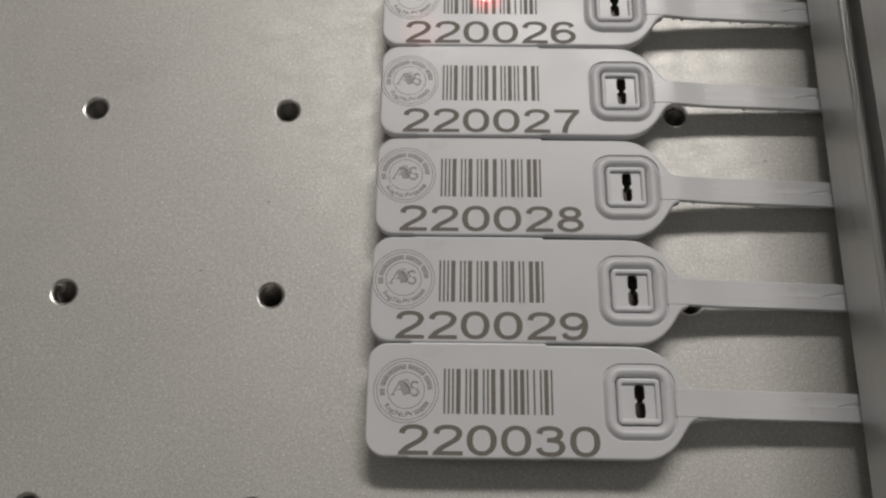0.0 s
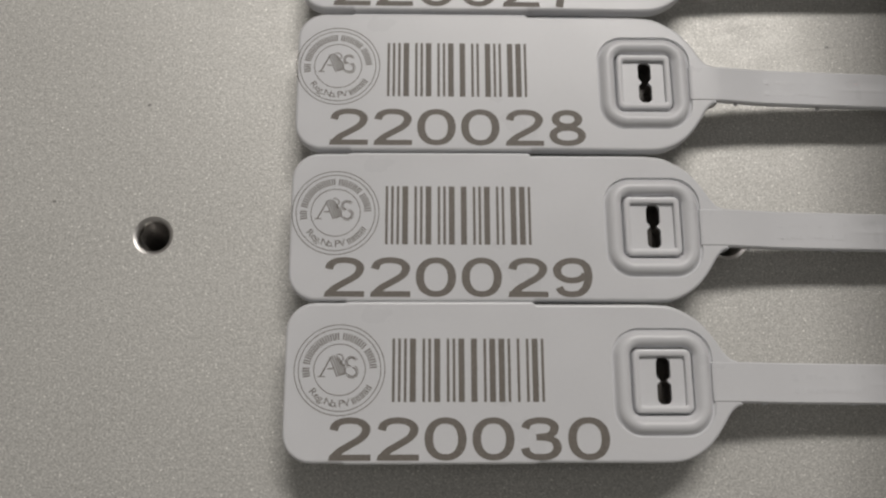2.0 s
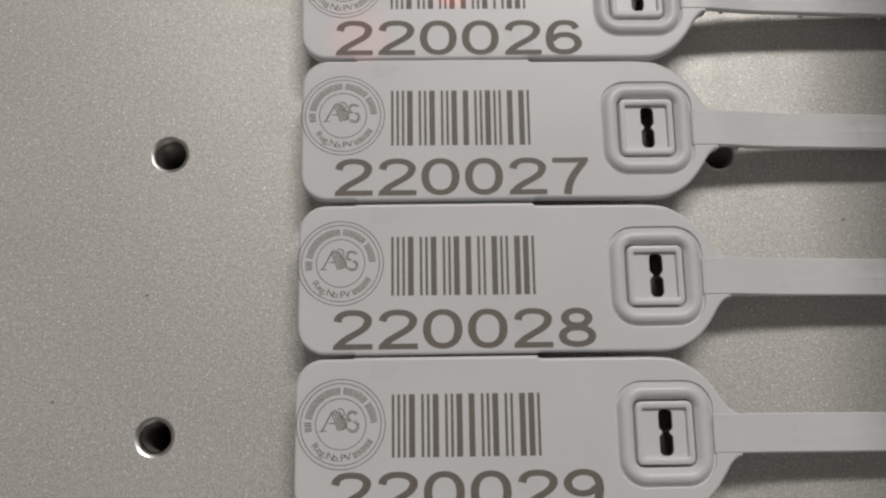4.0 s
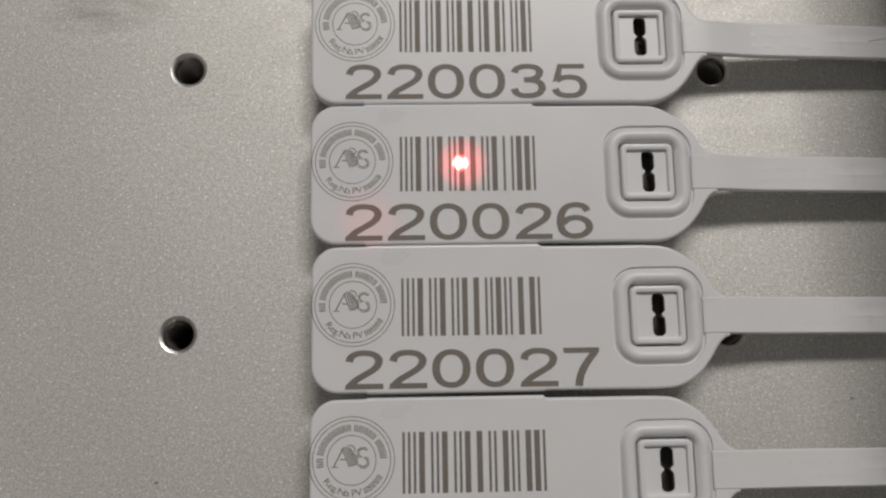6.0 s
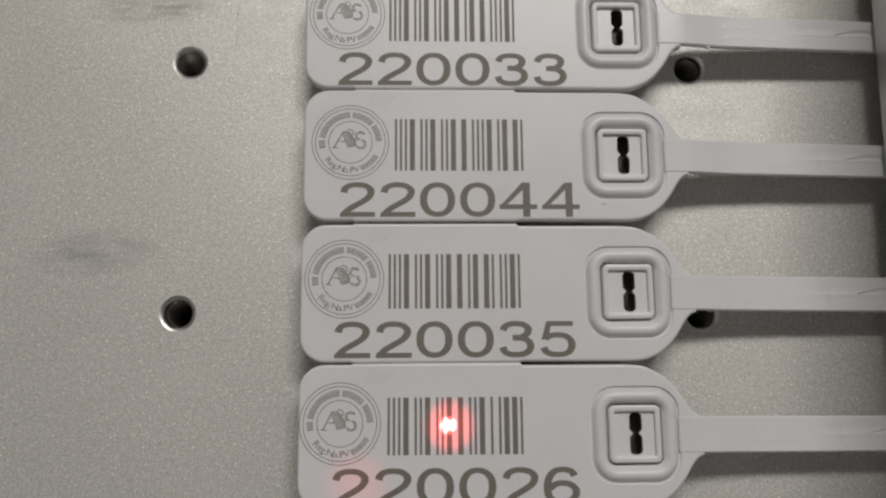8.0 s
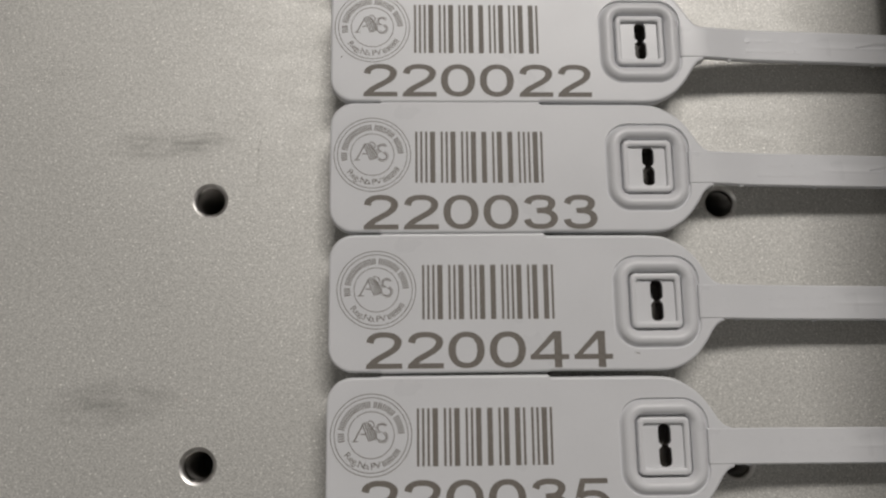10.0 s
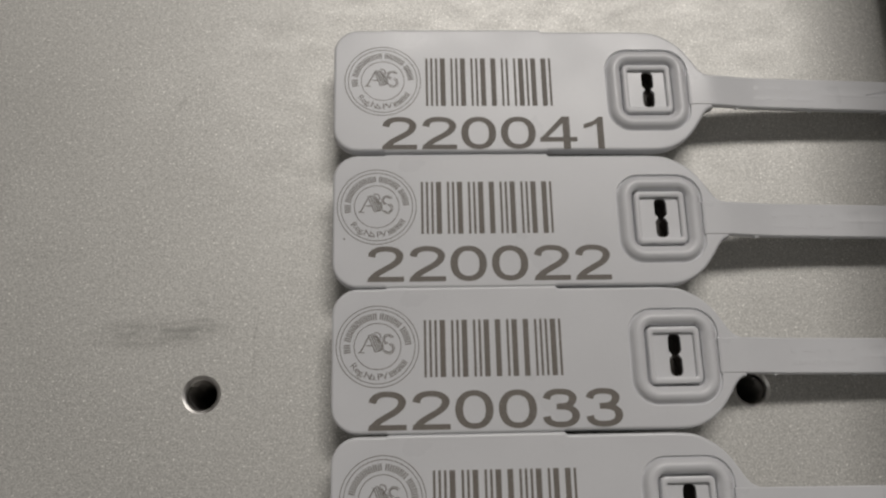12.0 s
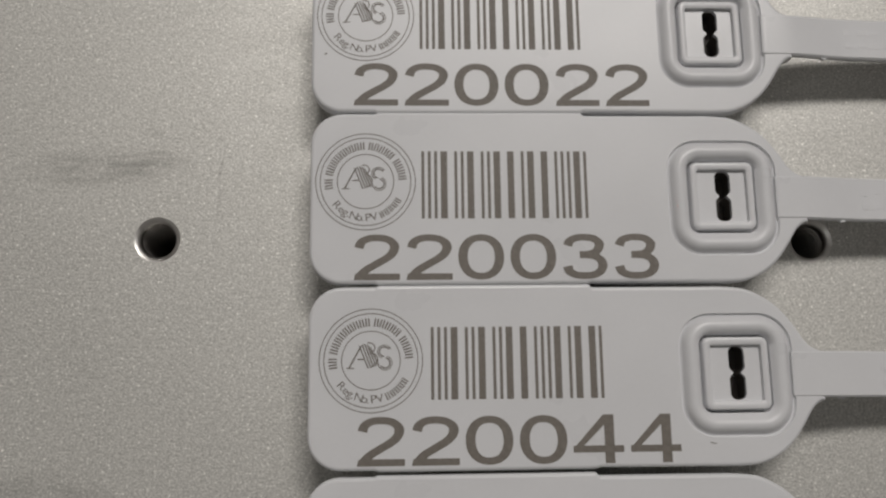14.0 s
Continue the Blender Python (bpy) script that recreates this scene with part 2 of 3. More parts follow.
# ---- the slotted extrusion that holds the tails down ----
def extrusion():
    """A 45 mm profile with a slot in every side, along y; origin at its lower near edge."""
    half, lip, slot, deep = 22.5, 2.4, 4.9, 10.0
    quarter = [(half, -half + 1.5), (half, -slot - 0.4), (half - 0.35, -slot), (half - lip, -slot), (half - lip, -slot - 5.0), (half - deep, -slot + 1.0),
               (half - deep, slot - 1.0), (half - lip, slot + 5.0), (half - lip, slot), (half - 0.35, slot), (half, slot + 0.4), (half, half - 1.5), (half - 0.45, half - 0.45)]
    outline = []
    for k in range(4):
        c, s = (1, 0, -1, 0)[k], (0, 1, 0, -1)[k]
        outline += [(c * x - s * y + half, s * x + c * y + half) for x, y in quarter]
    return outline


def along_rail(points):
    """A closed outline in x and z (mm), drawn out along y."""
    bm = bmesh.new()
    near = [bm.verts.new((x * MM, -0.13, z * MM)) for x, z in points]
    away = [bm.verts.new((x * MM, 0.34, z * MM)) for x, z in points]
    bridge(bm, near, away)
    bm.faces.new(near)
    bm.faces.new(away[::-1])
    return bm


rail = tagged(new("clamp_rail"), "silver anodised slotted aluminium rail clamping the seal tails", "aluminium rail")
part("profile", along_rail(extrusion()), EXTRUSION, rail, "silver anodised extrusion")
for x0, x1 in ((0.36, 0.62), (0.75, 1.05), (1.25, 1.9)):
    mid, r = (x0 + x1) / 2, (x1 - x0) / 2
    crown = [(mid + r * math.cos(a), 17.58 + 0.7 * r * math.sin(a)) for a in [math.pi * k / 8 for k in range(9)]]
    part("lip_edge", along_rail([(x0, 17.4), (x1, 17.4), *crown]), BRIGHT, rail, "drawn edge of the slot, some gleam in its colour", smooth=True)
rail.matrix_world = pose(0.1338, 0.0, 0.0061, 0, 0, -0.5)

# ---- the security seals ----
TOP = 8.64


def smooth_line(points, steps=6):
    out = []
    for i in range(len(points) - 1):
        p = [Vector(points[max(0, min(len(points) - 1, i + k))]) for k in (-1, 0, 1, 2)]
        for s in range(steps):
            t = s / steps
            v = 0.5 * (2 * p[1] + (p[2] - p[0]) * t + (2 * p[0] - 5 * p[1] + 4 * p[2] - p[3]) * t * t + (3 * p[1] - p[0] - 3 * p[2] + p[3]) * t ** 3)
            out.append((v.x, v.y))
    return out + [tuple(points[-1])]


SHOULDER = [(-2.0, 12.72), (1.6, 12.4), (4.2, 11.3), (6.2, 9.9), (7.7, 8.3), (8.9, 6.6), (9.9, 5.0), (10.9, 3.95), (12.0, 3.45)]
SHOULDER_LOW = [(-1.5, 12.74), (2.0, 12.55), (4.5, 11.65), (6.45, 10.32), (7.95, 8.72), (9.15, 7.02), (10.15, 5.42), (11.15, 4.37), (12.25, 3.87)]
TAIL_W = 3.22


def flag_outline(inset=0.0):
    """The seal's flag, anticlockwise from the upper root of the tail; a little wider along its middle."""
    upper = smooth_line(SHOULDER[::-1])
    side = [(-20.1, 12.6), (-20.6, 12.78), (-50.4, 12.78), (-50.9, 12.58)]
    lowered = [(x, y - 0.42) for x, y in upper] + [(-20.1, 12.32)]
    upper, drop = lowered, [(x, -y) for x, y in smooth_line(SHOULDER_LOW[::-1])]
    corner = [(-60.1 + 4.6 * (1 - math.sin(a)), 12.58 - 4.6 * (1 - math.cos(a))) for a in [math.pi / 2 * k / 8 for k in range(9)]]
    full = upper + side[1:] + corner + [(x, -y) for x, y in (side + corner)[::-1]] + drop[::-1]
    if not inset:
        return full
    out = []
    for i, (x, y) in enumerate(full):
        a, b = full[i - 1], full[(i + 1) % len(full)]
        d = Vector((b[0] - a[0], b[1] - a[1])).normalized()
        out.append((x - d.y * inset, y + d.x * inset))
    return out


LOCK_C, LOCK_Y = -0.1, -0.22
LOCK_LOOPS = [(8.12, 8.62, 4.7, 0.0), (8.07, 8.57, 4.65, -0.36), (7.9, 8.42, 4.5, -0.46), (7.68, 8.24, 4.32, -0.34), (7.45, 8.04, 4.1, -0.02), (7.2, 7.8, 3.86, 0.3), (6.92, 7.52, 3.6, 0.56),
              (6.55, 7.14, 3.25, 0.74), (6.1, 6.68, 2.8, 0.76), (5.65, 6.2, 2.4, 0.56), (5.3, 5.82, 1.95, 0.22), (5.02, 5.5, 1.5, -0.12), (4.92, 5.34, 1.2, -1.6), (4.7, 5.1, 1.05, -1.6), (4.64, 5.04, 1.0, 0.1),
              (4.52, 4.92, 0.92, 0.28), (4.3, 4.66, 0.75, 0.36), (3.95, 4.2, 0.55, 0.36), (3.68, 3.96, 0.4, 0.22), (3.56, 3.86, 0.35, -0.4)]


def flag_mesh():
    bm = bmesh.new()
    rings = [loop(bm, flag_outline(inset), z) for inset, z in ((0.5, 0), (0.32, -0.04), (0.18, -0.12), (0.07, -0.24), (0.0, -0.42), (0.0, -2.1))]
    for a, b in zip(rings, rings[1:]):
        bridge(bm, a, b)
    rim, low = rings[0], rings[-1]
    hw, hh, r, z = LOCK_LOOPS[0]
    gap = loop(bm, rounded(hw, hh, r, cx=LOCK_C - 0.1, cy=LOCK_Y), 0)
    edges = [bm.edges.get((rim[i], rim[(i + 1) % len(rim)])) for i in range(len(rim))]
    edges += [bm.edges.new((gap[i], gap[(i + 1) % len(gap)])) for i in range(len(gap))]
    bmesh.ops.triangle_fill(bm, edges=edges, use_beauty=True, use_dissolve=False)
    under = loop(bm, rounded(6.6, 7.4, 3.0, cx=LOCK_C, cy=LOCK_Y), -2.1)
    edges = [bm.edges.get((low[i], low[(i + 1) % len(low)])) for i in range(len(low))]
    edges += [bm.edges.new((under[i], under[(i + 1) % len(under)])) for i in range(len(under))]
    bmesh.ops.triangle_fill(bm, edges=edges, use_beauty=True, use_dissolve=False)
    return bm


def slot_outline():
    """Two round-ended openings joined by a narrow waist, anticlockwise."""
    quarter = [(0.58, 0.0), (0.66, 0.16), (1.04, 0.55), (1.14, 0.8), (1.14, 2.7)]
    quarter += [(0.22 + 0.92 * math.cos(a), 2.82 + 0.92 * math.sin(a)) for a in [math.pi / 2 * k / 6 for k in range(1, 7)]]
    upper = quarter + [(-x, y) for x, y in quarter[::-1]]
    return upper + [(-x, -y) for x, y in upper[1:-1]]


def lock_mesh():
    bm = bmesh.new()
    rings = [loop(bm, rounded(hw, hh, r, cx=LOCK_C - (0.16 if hw < 5.1 else 0.1), cy=LOCK_Y + (0.16 if hw < 5.1 else 0)), z)
             for hw, hh, r, z in LOCK_LOOPS]
    for a, b in zip(rings, rings[1:]):
        bridge(bm, a, b)
    cut = slot_outline()
    mouth, deep = loop(bm, cut, -0.4), loop(bm, cut, -1.1)
    bridge(bm, mouth, deep)
    edges = [bm.edges.get((r[k], r[(k + 1) % len(r)])) for r in (rings[-1], mouth) for k in range(len(r))]
    bmesh.ops.triangle_fill(bm, edges=edges, use_beauty=True, use_dissolve=False)
    shell = [loop(bm, rounded(hw, hh, 3.0, cx=LOCK_C, cy=LOCK_Y), z) for hw, hh, z in ((6.6, 7.4, -2.1), (6.4, 7.2, -8.1), (5.9, 6.7, -8.6))]
    bridge(bm, shell[0], shell[1]), bridge(bm, shell[1], shell[2])
    bm.faces.new(shell[-1])
    return bm


def insert_mesh():
    """The gripper inside the lock, seen through the slot; its dark colour also holds the slot's shade."""
    bm = bmesh.new()
    cut = slot_outline()
    rings = [loop(bm, [(x * k, y * m) for x, y in cut], z) for k, m, z in ((1.0, 1.0, -1.1), (1.2, 1.05, -1.3), (1.2, 1.05, -4.4))]
    bridge(bm, rings[0], rings[1]), bridge(bm, rings[1], rings[2])
    bm.faces.new(rings[2])
    return bm


def droop(x):
    """How far the tail hangs below the flag's face at x (mm)."""
    t = min(1.0, max(0.0, (x - 10.5) / 12.0))
    return -0.85 * t * t * (3 - 2 * t) - 0.051 * max(0.0, x - 13)


def tail_mesh():
    """The flat tail: raised over the flag's root, with a pointed groove along its middle further out."""
    xs = [7.7, 8.0] + [8.5 + 0.5 * k for k in range(68)] + [42.4 + 0.2 * k for k in range(30)] + [48.5 + k for k in range(26)]
    ys = [-TAIL_W, -TAIL_W + 0.25, -2.2, -1.2] + [-0.9 + 0.15 * k for k in range(16)] + [1.6, 2.2, TAIL_W - 0.25, TAIL_W]
    bm = bmesh.new()
    grid = []
    for x in xs:
        row = []
        for y in ys:
            z = droop(x) + (0.14 if x > 7.8 else -0.02)
            if abs(y) > TAIL_W - 0.1:
                z -= 0.25
            far = min(1.0, max(0.0, (x - 33) / 5))
            if 0.1 < y < 2.3:
                z -= 0.12 * far * math.sin(math.pi * (y - 0.1) / 2.2)
            elif -0.4 < y <= 0.1:
                z += 0.04 * far
            wide = min(1.25, (x - 43.0) * 0.25)
            if 0.0 < y < wide:
                z -= 0.32 * math.sin(math.pi * y / wide)
            row.append(bm.verts.new((x * MM, y * MM, z * MM)))
        grid.append(row)
    for a, b in zip(grid, grid[1:]):
        for k in range(len(ys) - 1):
            bm.faces.new((a[k], b[k], b[k + 1], a[k + 1]))
    low = [[bm.verts.new((x * MM, y * MM, (droop(x) - 0.95) * MM)) for y in (-TAIL_W, TAIL_W)] for x in xs]
    for (a, b), (la, lb) in zip(zip(grid, grid[1:]), zip(low, low[1:])):
        bm.faces.new((a[0], la[0], lb[0], b[0]))
        bm.faces.new((a[-1], b[-1], lb[1], la[1]))
        bm.faces.new((la[0], la[1], lb[1], lb[0]))
    bm.faces.new([*grid[-1], low[-1][1], low[-1][0]])
    return bm


def tooth_mesh():
    bm = bmesh.new()
    top = loop(bm, [(-0.8, -2.4), (0.8, -2.4), (0.8, 2.4), (-0.8, 2.4)], -0.9)
    low = loop(bm, [(-0.35, -2.1), (0.35, -2.1), (0.35, 2.1), (-0.35, 2.1)], -3.1)
    bridge(bm, top, low)
    bm.faces.new(low)
    bm.faces.new(top)
    return bm


def nub_mesh():
    """A small moulding burr on the tail's edge."""
    bm = bmesh.new()
    turns = [math.pi * k / 4 for k in range(8)]
    top, low = (loop(bm, [(r * math.cos(a), 0.6 * r * math.sin(a)) for a in turns], z) for r, z in ((0.5, -0.6), (0.4, -1.3)))
    bridge(bm, top, low)
    bm.faces.new(top)
    bm.faces.new(low)
    return bm


def relief_mesh():
    """Raised lines of moulded writing, too worn to read."""
    bm, rng = bmesh.new(), random.Random(5)
    for y in (1.0, -1.1):
        x = 21.0
        while x < 33:
            w, h = rng.uniform(0.5, 1.1), rng.uniform(0.155, 0.172)
            if rng.random() < 0.8:
                low, high = droop(x) + 0.1, droop(x) + h
                box(bm, x * MM, (x + w) * MM, (y - rng.uniform(0.2, 0.55)) * MM, (y + rng.uniform(0.2, 0.55)) * MM, low * MM, high * MM)
            x += w + rng.uniform(0.25, 0.5)
    return bm


def glyph(char):
    curve = bpy.data.curves.new("glyph", "FONT")
    curve.body = char
    ob = new("glyph", curve)
    bpy.context.view_layer.update()
    mesh = bpy.data.meshes.new_from_object(ob.evaluated_get(bpy.context.evaluated_depsgraph_get()))
    bpy.data.objects.remove(ob)
    return mesh


ZERO_H = np.ptp([v.co.y for v in glyph("0").vertices])

# the digits' strokes: a broad pen, thicker across than up
PEN_X, PEN_Y, DIGIT_H, DIGIT_STEP = 0.67, 0.48, 6.55, 7.45
ADVANCE = {"4": 7.95}


def stroke(bm, points, closed=False, z=0.0):
    """Draw a line with the broad pen."""
    n, left, right = len(points), [], []
    for i, (x, y) in enumerate(points):
        a = points[i - 1] if closed or i else points[0]
        b = points[(i + 1) % n] if closed or i < n - 1 else points[-1]
        d = Vector((b[0] - a[0], b[1] - a[1])).normalized()
        left.append((x - d.y * PEN_X, y + d.x * PEN_Y))
        right.append((x + d.y * PEN_X, y - d.x * PEN_Y))
    left, right = loop(bm, left, z), loop(bm, right, z)
    if not closed:
        for i, (a, b) in enumerate(zip(left, right)):
            a.co.z = b.co.z = (z + 0.012 * i / n) * MM
    for i in range(n if closed else n - 1):
        k = (i + 1) % n
        bm.faces.new((right[i], right[k], left[k], left[i]))


def oval(cx, cy, rx, ry, square=1.0, n=40):
    """A closed oval; square under 1 makes its sides flatter."""
    turns = [2 * math.pi * k / n for k in range(n)]
    return [(cx + rx * math.copysign(abs(math.cos(a)) ** square, math.cos(a)), cy + ry * math.copysign(abs(math.sin(a)) ** square, math.sin(a))) for a in turns]


def six():
    return smooth_line([(5.5, 4.95), (4.95, 5.72), (4.0, 6.04), (3.15, 6.07), (2.0, 5.8), (1.1, 4.9), (0.68, 3.6), (0.66, 2.5), (0.95, 1.45), (1.75, 0.75), (3.1, 0.47),
                        (4.5, 0.7), (5.45, 1.4), (5.72, 2.15), (5.4, 3.0), (4.4, 3.62), (3.2, 3.78), (1.95, 3.5), (1.1, 2.8)])


def digit_mesh(c):
    """One marked digit; origin at the lower left of its cell."""
    bm = bmesh.new()

    def patch(*points):
        bm.faces.new(loop(bm, points, 0.012))

    if c == "0":
        stroke(bm, oval(3.27, DIGIT_H / 2, 2.6, 2.8, 0.9), True)
    elif c == "1":
        patch((2.8, 0), (4.05, 0), (4.05, 6.5), (3.2, 6.5), (2.2, 5.65), (0.3, 4.95), (0.3, 4.1), (1.8, 4.55), (2.8, 5.1))
    elif c == "2":
        stroke(bm, smooth_line([(0.82, 4.6), (1.15, 5.42), (2.1, 5.95), (3.35, 6.08), (4.7, 5.9), (5.6, 5.35), (5.85, 4.65), (5.5, 3.8), (4.6, 3.05), (3.2, 2.25), (1.8, 1.4), (0.95, 0.5)]))
        patch((0.08, 0.0), (6.6, 0.0), (6.6, 0.92), (0.3, 0.92))
    elif c == "3":
        stroke(bm, smooth_line([(0.78, 4.85), (1.2, 5.6), (2.2, 6.0), (3.2, 6.07), (4.4, 5.92), (5.2, 5.4), (5.35, 4.85), (5.0, 4.1), (4.1, 3.66), (2.5, 3.52)]))
        stroke(bm, smooth_line([(2.5, 3.5), (4.2, 3.4), (5.35, 2.9), (5.75, 2.0), (5.35, 1.1), (4.4, 0.6), (3.15, 0.48), (1.9, 0.6), (1.0, 1.1), (0.7, 1.85)]), z=0.012)
    elif c == "4":
        patch((4.25, 0), (5.6, 0), (5.6, 6.55), (4.25, 6.55))
        bm.faces.new(loop(bm, [(-0.1, 1.45), (6.9, 1.45), (6.9, 2.37), (-0.1, 2.37)], 0))
        bm.faces.new(loop(bm, [(-0.1, 2.0), (1.2, 2.2), (4.45, 5.35), (4.75, 6.55), (4.15, 6.55)], 0.006))
    elif c == "5":
        stroke(bm, smooth_line([(0.95, 3.3), (1.9, 3.82), (3.2, 4.0), (4.6, 3.8), (5.5, 3.1), (5.8, 2.2), (5.45, 1.2), (4.5, 0.6), (3.15, 0.48), (1.9, 0.6), (1.0, 1.1), (0.65, 1.75)]))
        patch((1.3, 5.62), (6.05, 5.62), (6.05, 6.5), (1.2, 6.5))
        bm.faces.new(loop(bm, [(0.25, 3.05), (1.6, 3.4), (2.2, 6.4), (1.2, 6.4)], 0.006))
    elif c == "6":
        stroke(bm, six())
    elif c == "7":
        stroke(bm, smooth_line([(5.65, 5.75), (4.6, 4.5), (3.5, 2.9), (2.9, 1.4), (2.65, 0.0)]))
        patch((0.2, 5.6), (6.35, 5.6), (6.35, 6.5), (0.2, 6.5))
    elif c == "8":
        stroke(bm, oval(3.2, 4.84, 1.95, 1.23, 0.95), True)
        stroke(bm, oval(3.2, 1.86, 2.44, 1.38, 0.95), True, z=0.012)
    else:
        stroke(bm, [(6.4 - x, DIGIT_H - y) for x, y in six()])
    return bm


WIDE = {"0": "nnwwn", "1": "wnnnw", "2": "nwnnw", "3": "wwnnn", "4": "nnwnw", "5": "wnwnn", "6": "nwwnn", "7": "nnnww", "8": "wnnwn", "9": "nwnwn"}


def barcode_bars(text, width=24.1):
    """Interleaved two-of-five bars of the number: left edge and width class of each."""
    runs = [("n", True), ("n", False), ("n", True), ("n", False)]
    for a, b in zip(text[::2], text[1::2]):
        for p, q in zip(WIDE[a], WIDE[b]):
            runs += [(p, True), (q, False)]
    runs += [("w", True), ("n", False), ("n", True)]
    size = {"n": 1.0, "w": 2.15}
    unit = width / sum(size[k] for k, _ in runs)
    x, out = 0.0, []
    for k, dark in runs:
        if dark:
            out.append((x, k))
        x += size[k] * unit
    return out, unit


def bar_mesh(width, tall=10.0):
    bm = bmesh.new()
    bm.faces.new(loop(bm, [(0.02, 0), (width - 0.02, 0), (width - 0.02, tall), (0.02, tall)], 0))
    return bm


def stamp_mesh():
    """The round stamp's two outer rings and its inner ring."""
    bm = bmesh.new()
    for r in (7.15, 6.5, 4.05):
        near, away = (loop(bm, [(q * math.cos(2 * math.pi * k / 72), q * math.sin(2 * math.pi * k / 72)) for k in range(72)], 0) for q in (r - 0.065, r + 0.065))
        bridge(bm, near, away)
    return bm


def writing_mesh():
    """Plain bars in place of the stamp's writing, two thin strokes to a letter."""
    bm = bmesh.new()

    def bar(angle, r, x, w, h):
        c, s = math.cos(radians(angle)), math.sin(radians(angle))
        bm.faces.new(loop(bm, [(c * (r + v) - s * u, s * (r + v) + c * u) for u, v in ((x - w / 2, -h / 2), (x + w / 2, -h / 2), (x + w / 2, h / 2), (x - w / 2, h / 2))], 0))

    angle = 189.0
    for word in (2, 9, 5, 4):
        for k in range(word):
            bar(angle, 5.3, -0.2, 0.21, 1.15), bar(angle, 5.3, 0.2, 0.21, 1.15)
            angle -= 8.9
        angle -= 4.6
    for k in range(5):
        bar(295.5 + 8.2 * k, 5.4, -0.18, 0.2, 1.0), bar(295.5 + 8.2 * k, 5.4, 0.18, 0.2, 1.0)
    return bm


def lettering_mesh():
    """The words along the foot of the stamp, their heads towards its centre."""
    bm = bmesh.new()
    for char, angle in zip("Reg.No.PV", (221.0, 230.2, 237.6, 243.0, 252.0, 260.6, 265.8, 274.5, 283.2)):
        mesh, turn = glyph(char), radians(angle - 270)
        size, c, s = 1.12 * MM / ZERO_H, math.cos(turn), math.sin(turn)
        x = [v.co.x for v in mesh.vertices]
        mid = (max(x) + min(x)) / 2
        made = []
        for v in mesh.vertices:
            u, w = (v.co.x - mid) * size * 1.12, v.co.y * size
            made.append(bm.verts.new((5.85 * MM * s + u * c - w * s, -5.85 * MM * c + u * s + w * c, 0)))
        for p in mesh.polygons:
            bm.faces.new([made[i] for i in p.vertices])
    return bm


def sign_mesh():
    """The sign in the stamp as plain shapes: a leaning wedge, slanted stripes, half rings and a double curve."""
    bm = bmesh.new()

    def patch(points):
        bm.faces.new(loop(bm, points, 0))

    def arc(cx, cy, rx, ry, wide, a0, a1, n=16):
        turns = [radians(a0 + (a1 - a0) * k / n) for k in range(n + 1)]
        near, away = (loop(bm, [(cx + (rx + w) * math.cos(t), cy + (ry + w) * math.sin(t)) for t in turns], 0) for w in (0, wide))
        for k in range(n):
            bm.faces.new((near[k], near[k + 1], away[k + 1], away[k]))

    patch([(-3.1, -1.0), (-2.85, -1.0), (-1.25, 2.0), (-1.5, 2.0)])
    patch([(-3.4, -1.15), (-2.3, -1.15), (-2.3, -1.0), (-3.4, -1.0)])
    for k in range(5):
        x, top = -1.7 + 0.36 * k, 2.0 + 0.3 * k - 0.08 * k * k
        patch([(x, top), (x + 0.2, top), (x + 1.44, -1.1 + 0.1 * k), (x + 1.22, -1.1 + 0.1 * k)])
    arc(-0.25, 1.75, 0.7, 0.6, 0.17, -70, 110)
    arc(-0.1, 0.1, 0.95, 0.85, 0.17, -90, 80)
    arc(1.85, 1.2, 0.6, 0.55, 0.2, 25, 265)
    arc(1.85, 1.2, 0.92, 0.84, 0.12, 25, 250)
    arc(1.95, -0.36, 0.6, 0.6, 0.2, -150, 85)
    arc(1.95, -0.36, 0.92, 0.92, 0.12, -160, 70)
    patch([(-1.9, 0.05), (-0.9, 0.05), (-0.9, 0.25), (-1.9, 0.25)])
    return bm


# number, slot x and y, then from the slot: stamp, lower left of the bars, lower left of the digits (mm)
SEALS = [
    ("220030", 85.19, -25.39, -51.42, 1.80, -43.16, -3.26, -52.93, -12.17),
    ("220029", 84.99, 0.12, -52.70, 2.14, -44.53, -3.26, -54.36, -11.99),
    ("220028", 84.94, 26.05, -53.09, 2.60, -44.65, -2.98, -54.36, -11.85),
    ("220027", 84.87, 52.23, -52.97, 2.46, -44.69, -3.08, -54.45, -11.93),
    ("220026", 84.35, 77.88, -52.72, 2.25, -44.37, -3.30, -54.13, -12.06),
    ("220035", 84.12, 103.46, -52.18, 2.49, -44.18, -2.98, -54.04, -11.84),
    ("220044", 84.06, 129.47, -51.44, 2.29, -43.17, -3.18, -53.42, -11.97),
    ("220033", 83.79, 155.09, -52.17, 2.29, -44.16, -3.22, -53.91, -12.08),
    ("220022", 83.52, 180.50, -52.15, 2.51, -44.15, -2.78, -53.97, -11.60),
    ("220041", 83.24, 206.51, -50.87, 1.74, -42.77, -3.49, -51.18, -12.29),
]
TURN, PRINT_TURN = 0.45, -0.12
UNIT = barcode_bars("220030")[1]


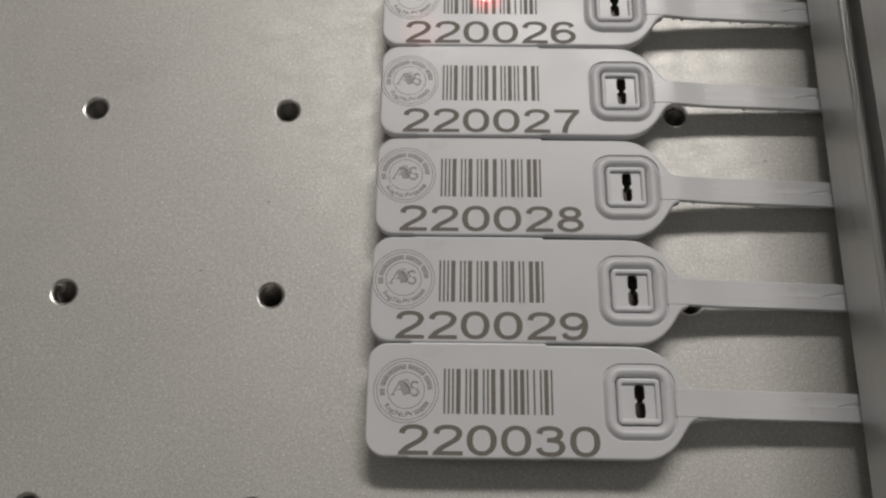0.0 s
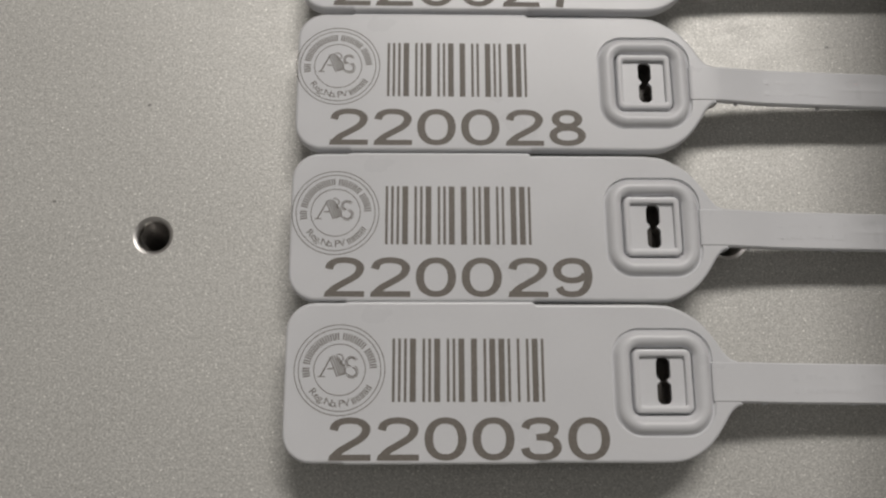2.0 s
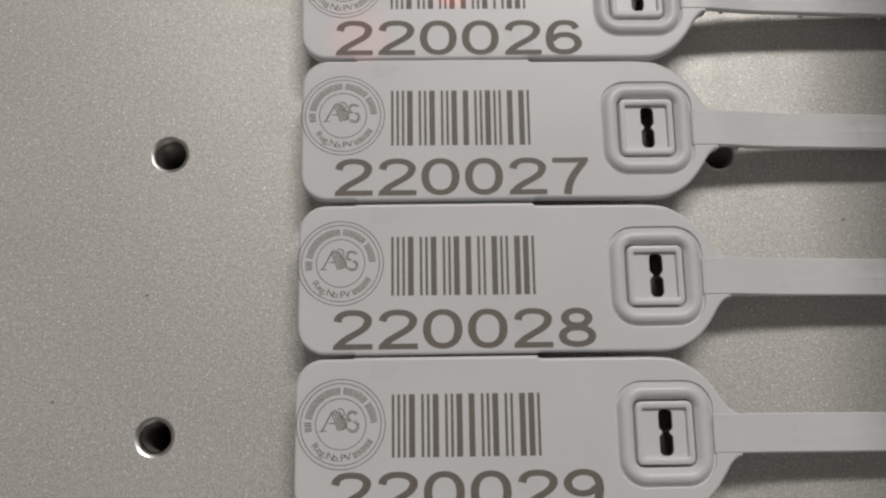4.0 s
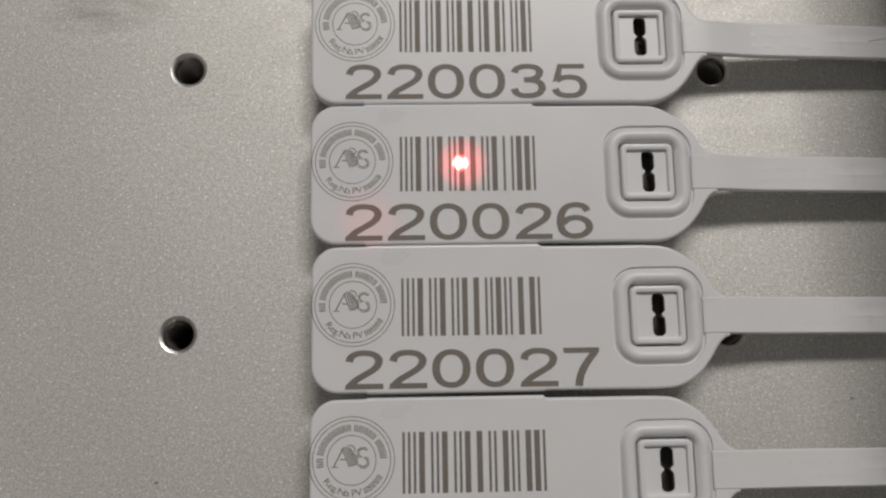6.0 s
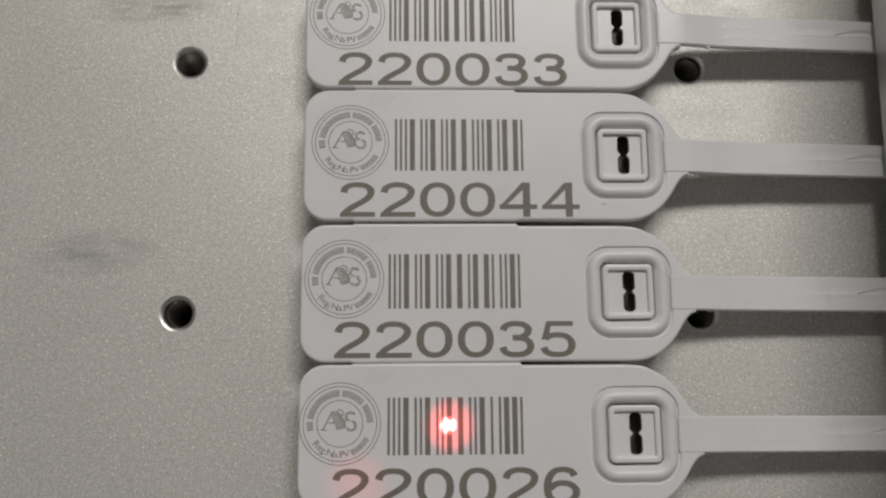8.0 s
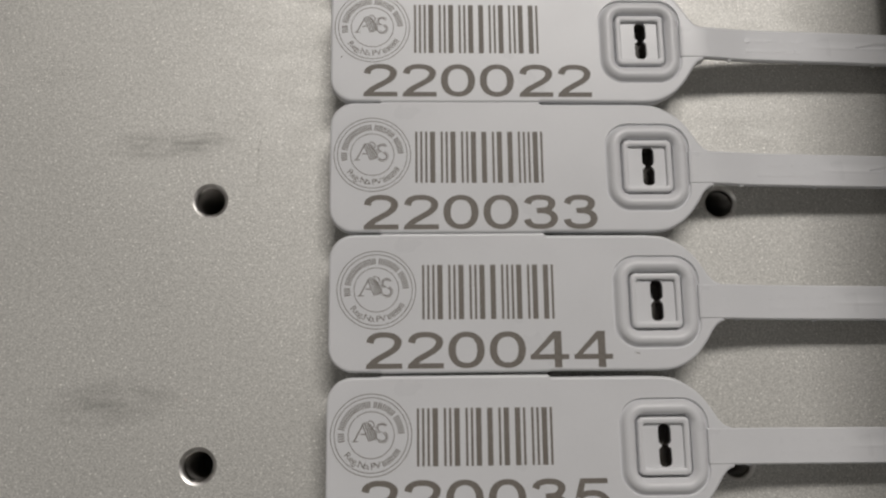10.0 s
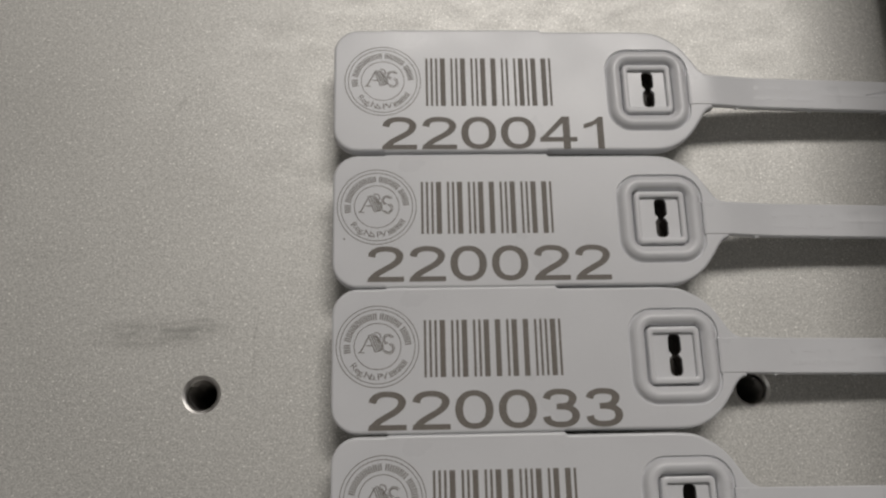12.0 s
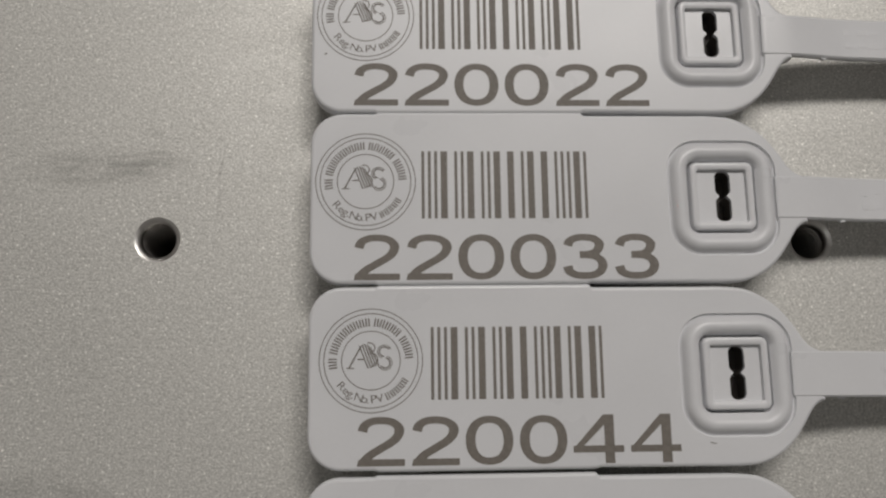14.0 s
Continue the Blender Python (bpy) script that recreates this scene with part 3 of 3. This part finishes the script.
def build_meshes():
    """One mesh for each moulded part; the copies share them."""
    made = {}
    for name, bm, mat, smooth in (("flag", flag_mesh(), WHITE, False), ("lock", lock_mesh(), WHITE, True), ("tail", tail_mesh(), WHITE, True), ("lock_insert", insert_mesh(), DARK, False),
                                  ("tooth", tooth_mesh(), WHITE, False), ("burr", nub_mesh(), WHITE, True), ("moulded_lines", relief_mesh(), WHITE, False), ("stamp", stamp_mesh(), FAINT, False), ("writing", writing_mesh(), FAINT, False), ("sign", sign_mesh(), FAINT, False), ("lettering", lettering_mesh(), FAINT, False),
                                  ("n", bar_mesh(UNIT), MARK, False), ("w", bar_mesh(2.15 * UNIT), MARK, False),
                                  *((c, digit_mesh(c), MARK, False) for c in "0123456789")):
        ob = part(name, bm, mat, smooth=smooth)
        made[name] = ob.data
        bpy.data.objects.remove(ob)
    return made


MESHES = build_meshes()


def security_seal(number, x, y, stamp_x, stamp_y, bars_x, bars_y, digits_x, digits_y):
    seal = new("security_seal")
    seal.matrix_world = pose(x * MM, y * MM, TOP * MM, 0, 0, TURN)
    tagged(seal, "white plastic security seal marked " + number + ", lying on the plate", "security seal", "row of security seals")
    placed("flag", MESHES["flag"], seal, "flat white tag with rounded corners")
    placed("lock", MESHES["lock"], seal, "raised square lock with a pinched slot")
    placed("lock_insert", MESHES["lock_insert"], seal, "gripper inside the lock slot, darkened for the slot's shade")
    tail = placed("tail", MESHES["tail"], seal, "flat white strap with a grooved middle")
    tail.location, tail.rotation_euler = (0, -0.2 * MM, 0), (0, 0, radians(-0.45))
    for k in range(6):
        placed("tooth", MESHES["tooth"], tail).location = ((18 + 8 * k) * MM, 0, droop(18 + 8 * k) * MM)
    for k in range(3):
        placed("burr", MESHES["burr"], tail).location = ((15 + 15 * k + x % 3) * MM, -TAIL_W * MM, droop(15 + 15 * k) * MM)
    tagged(placed("moulded_writing", MESHES["moulded_lines"], tail), kind="stuff")

    def mark(name, mesh, left, low, along=0.0, label=""):
        ob = placed(name, MESHES[mesh], seal, label)
        c, s = math.cos(radians(PRINT_TURN)), math.sin(radians(PRINT_TURN))
        ob.location = ((left + along * c) * MM, (low + along * s) * MM, 0.025 * MM)
        ob.rotation_euler = (0, 0, radians(PRINT_TURN))
        return ob

    stamp = mark("stamp", "stamp", stamp_x, stamp_y, label="grey round laser-marked stamp")
    tagged(placed("worn_writing", MESHES["writing"], stamp), kind="stuff")
    placed("lettering", MESHES["lettering"], stamp, "small curved grey lettering")
    placed("sign", MESHES["sign"], stamp, "grey striped sign inside the rings")
    for along, width in barcode_bars(number)[0]:
        mark("barcode_bar", width, bars_x, bars_y, along)
    along = 0.0
    for c in number:
        mark("digit", c, digits_x, digits_y, along, "grey-brown laser-marked digit " + c)
        along += ADVANCE.get(c, DIGIT_STEP)
    return seal


def scuff(seal, x, y, length, width, turn):
    """A small dark scuff on a seal's flag."""
    bm = bmesh.new()
    turns = [2 * math.pi * k / 10 for k in range(10)]
    bm.faces.new(loop(bm, [(length * math.cos(a) * (1 + 0.2 * math.sin(3 * a)), width * math.sin(a)) for a in turns], 0))
    ob = part("scuff", bm, FAINT, seal, "small grey scuff")
    ob.location, ob.rotation_euler = (x * MM, y * MM, 0.03 * MM), (0, 0, radians(turn))


seals = {row[0]: security_seal(*row) for row in SEALS}
scuff(seals["220044"], -4.2, -9.6, 0.55, 0.07, -12)
scuff(seals["220022"], -58.0, -3.6, 0.22, 0.13, 40)
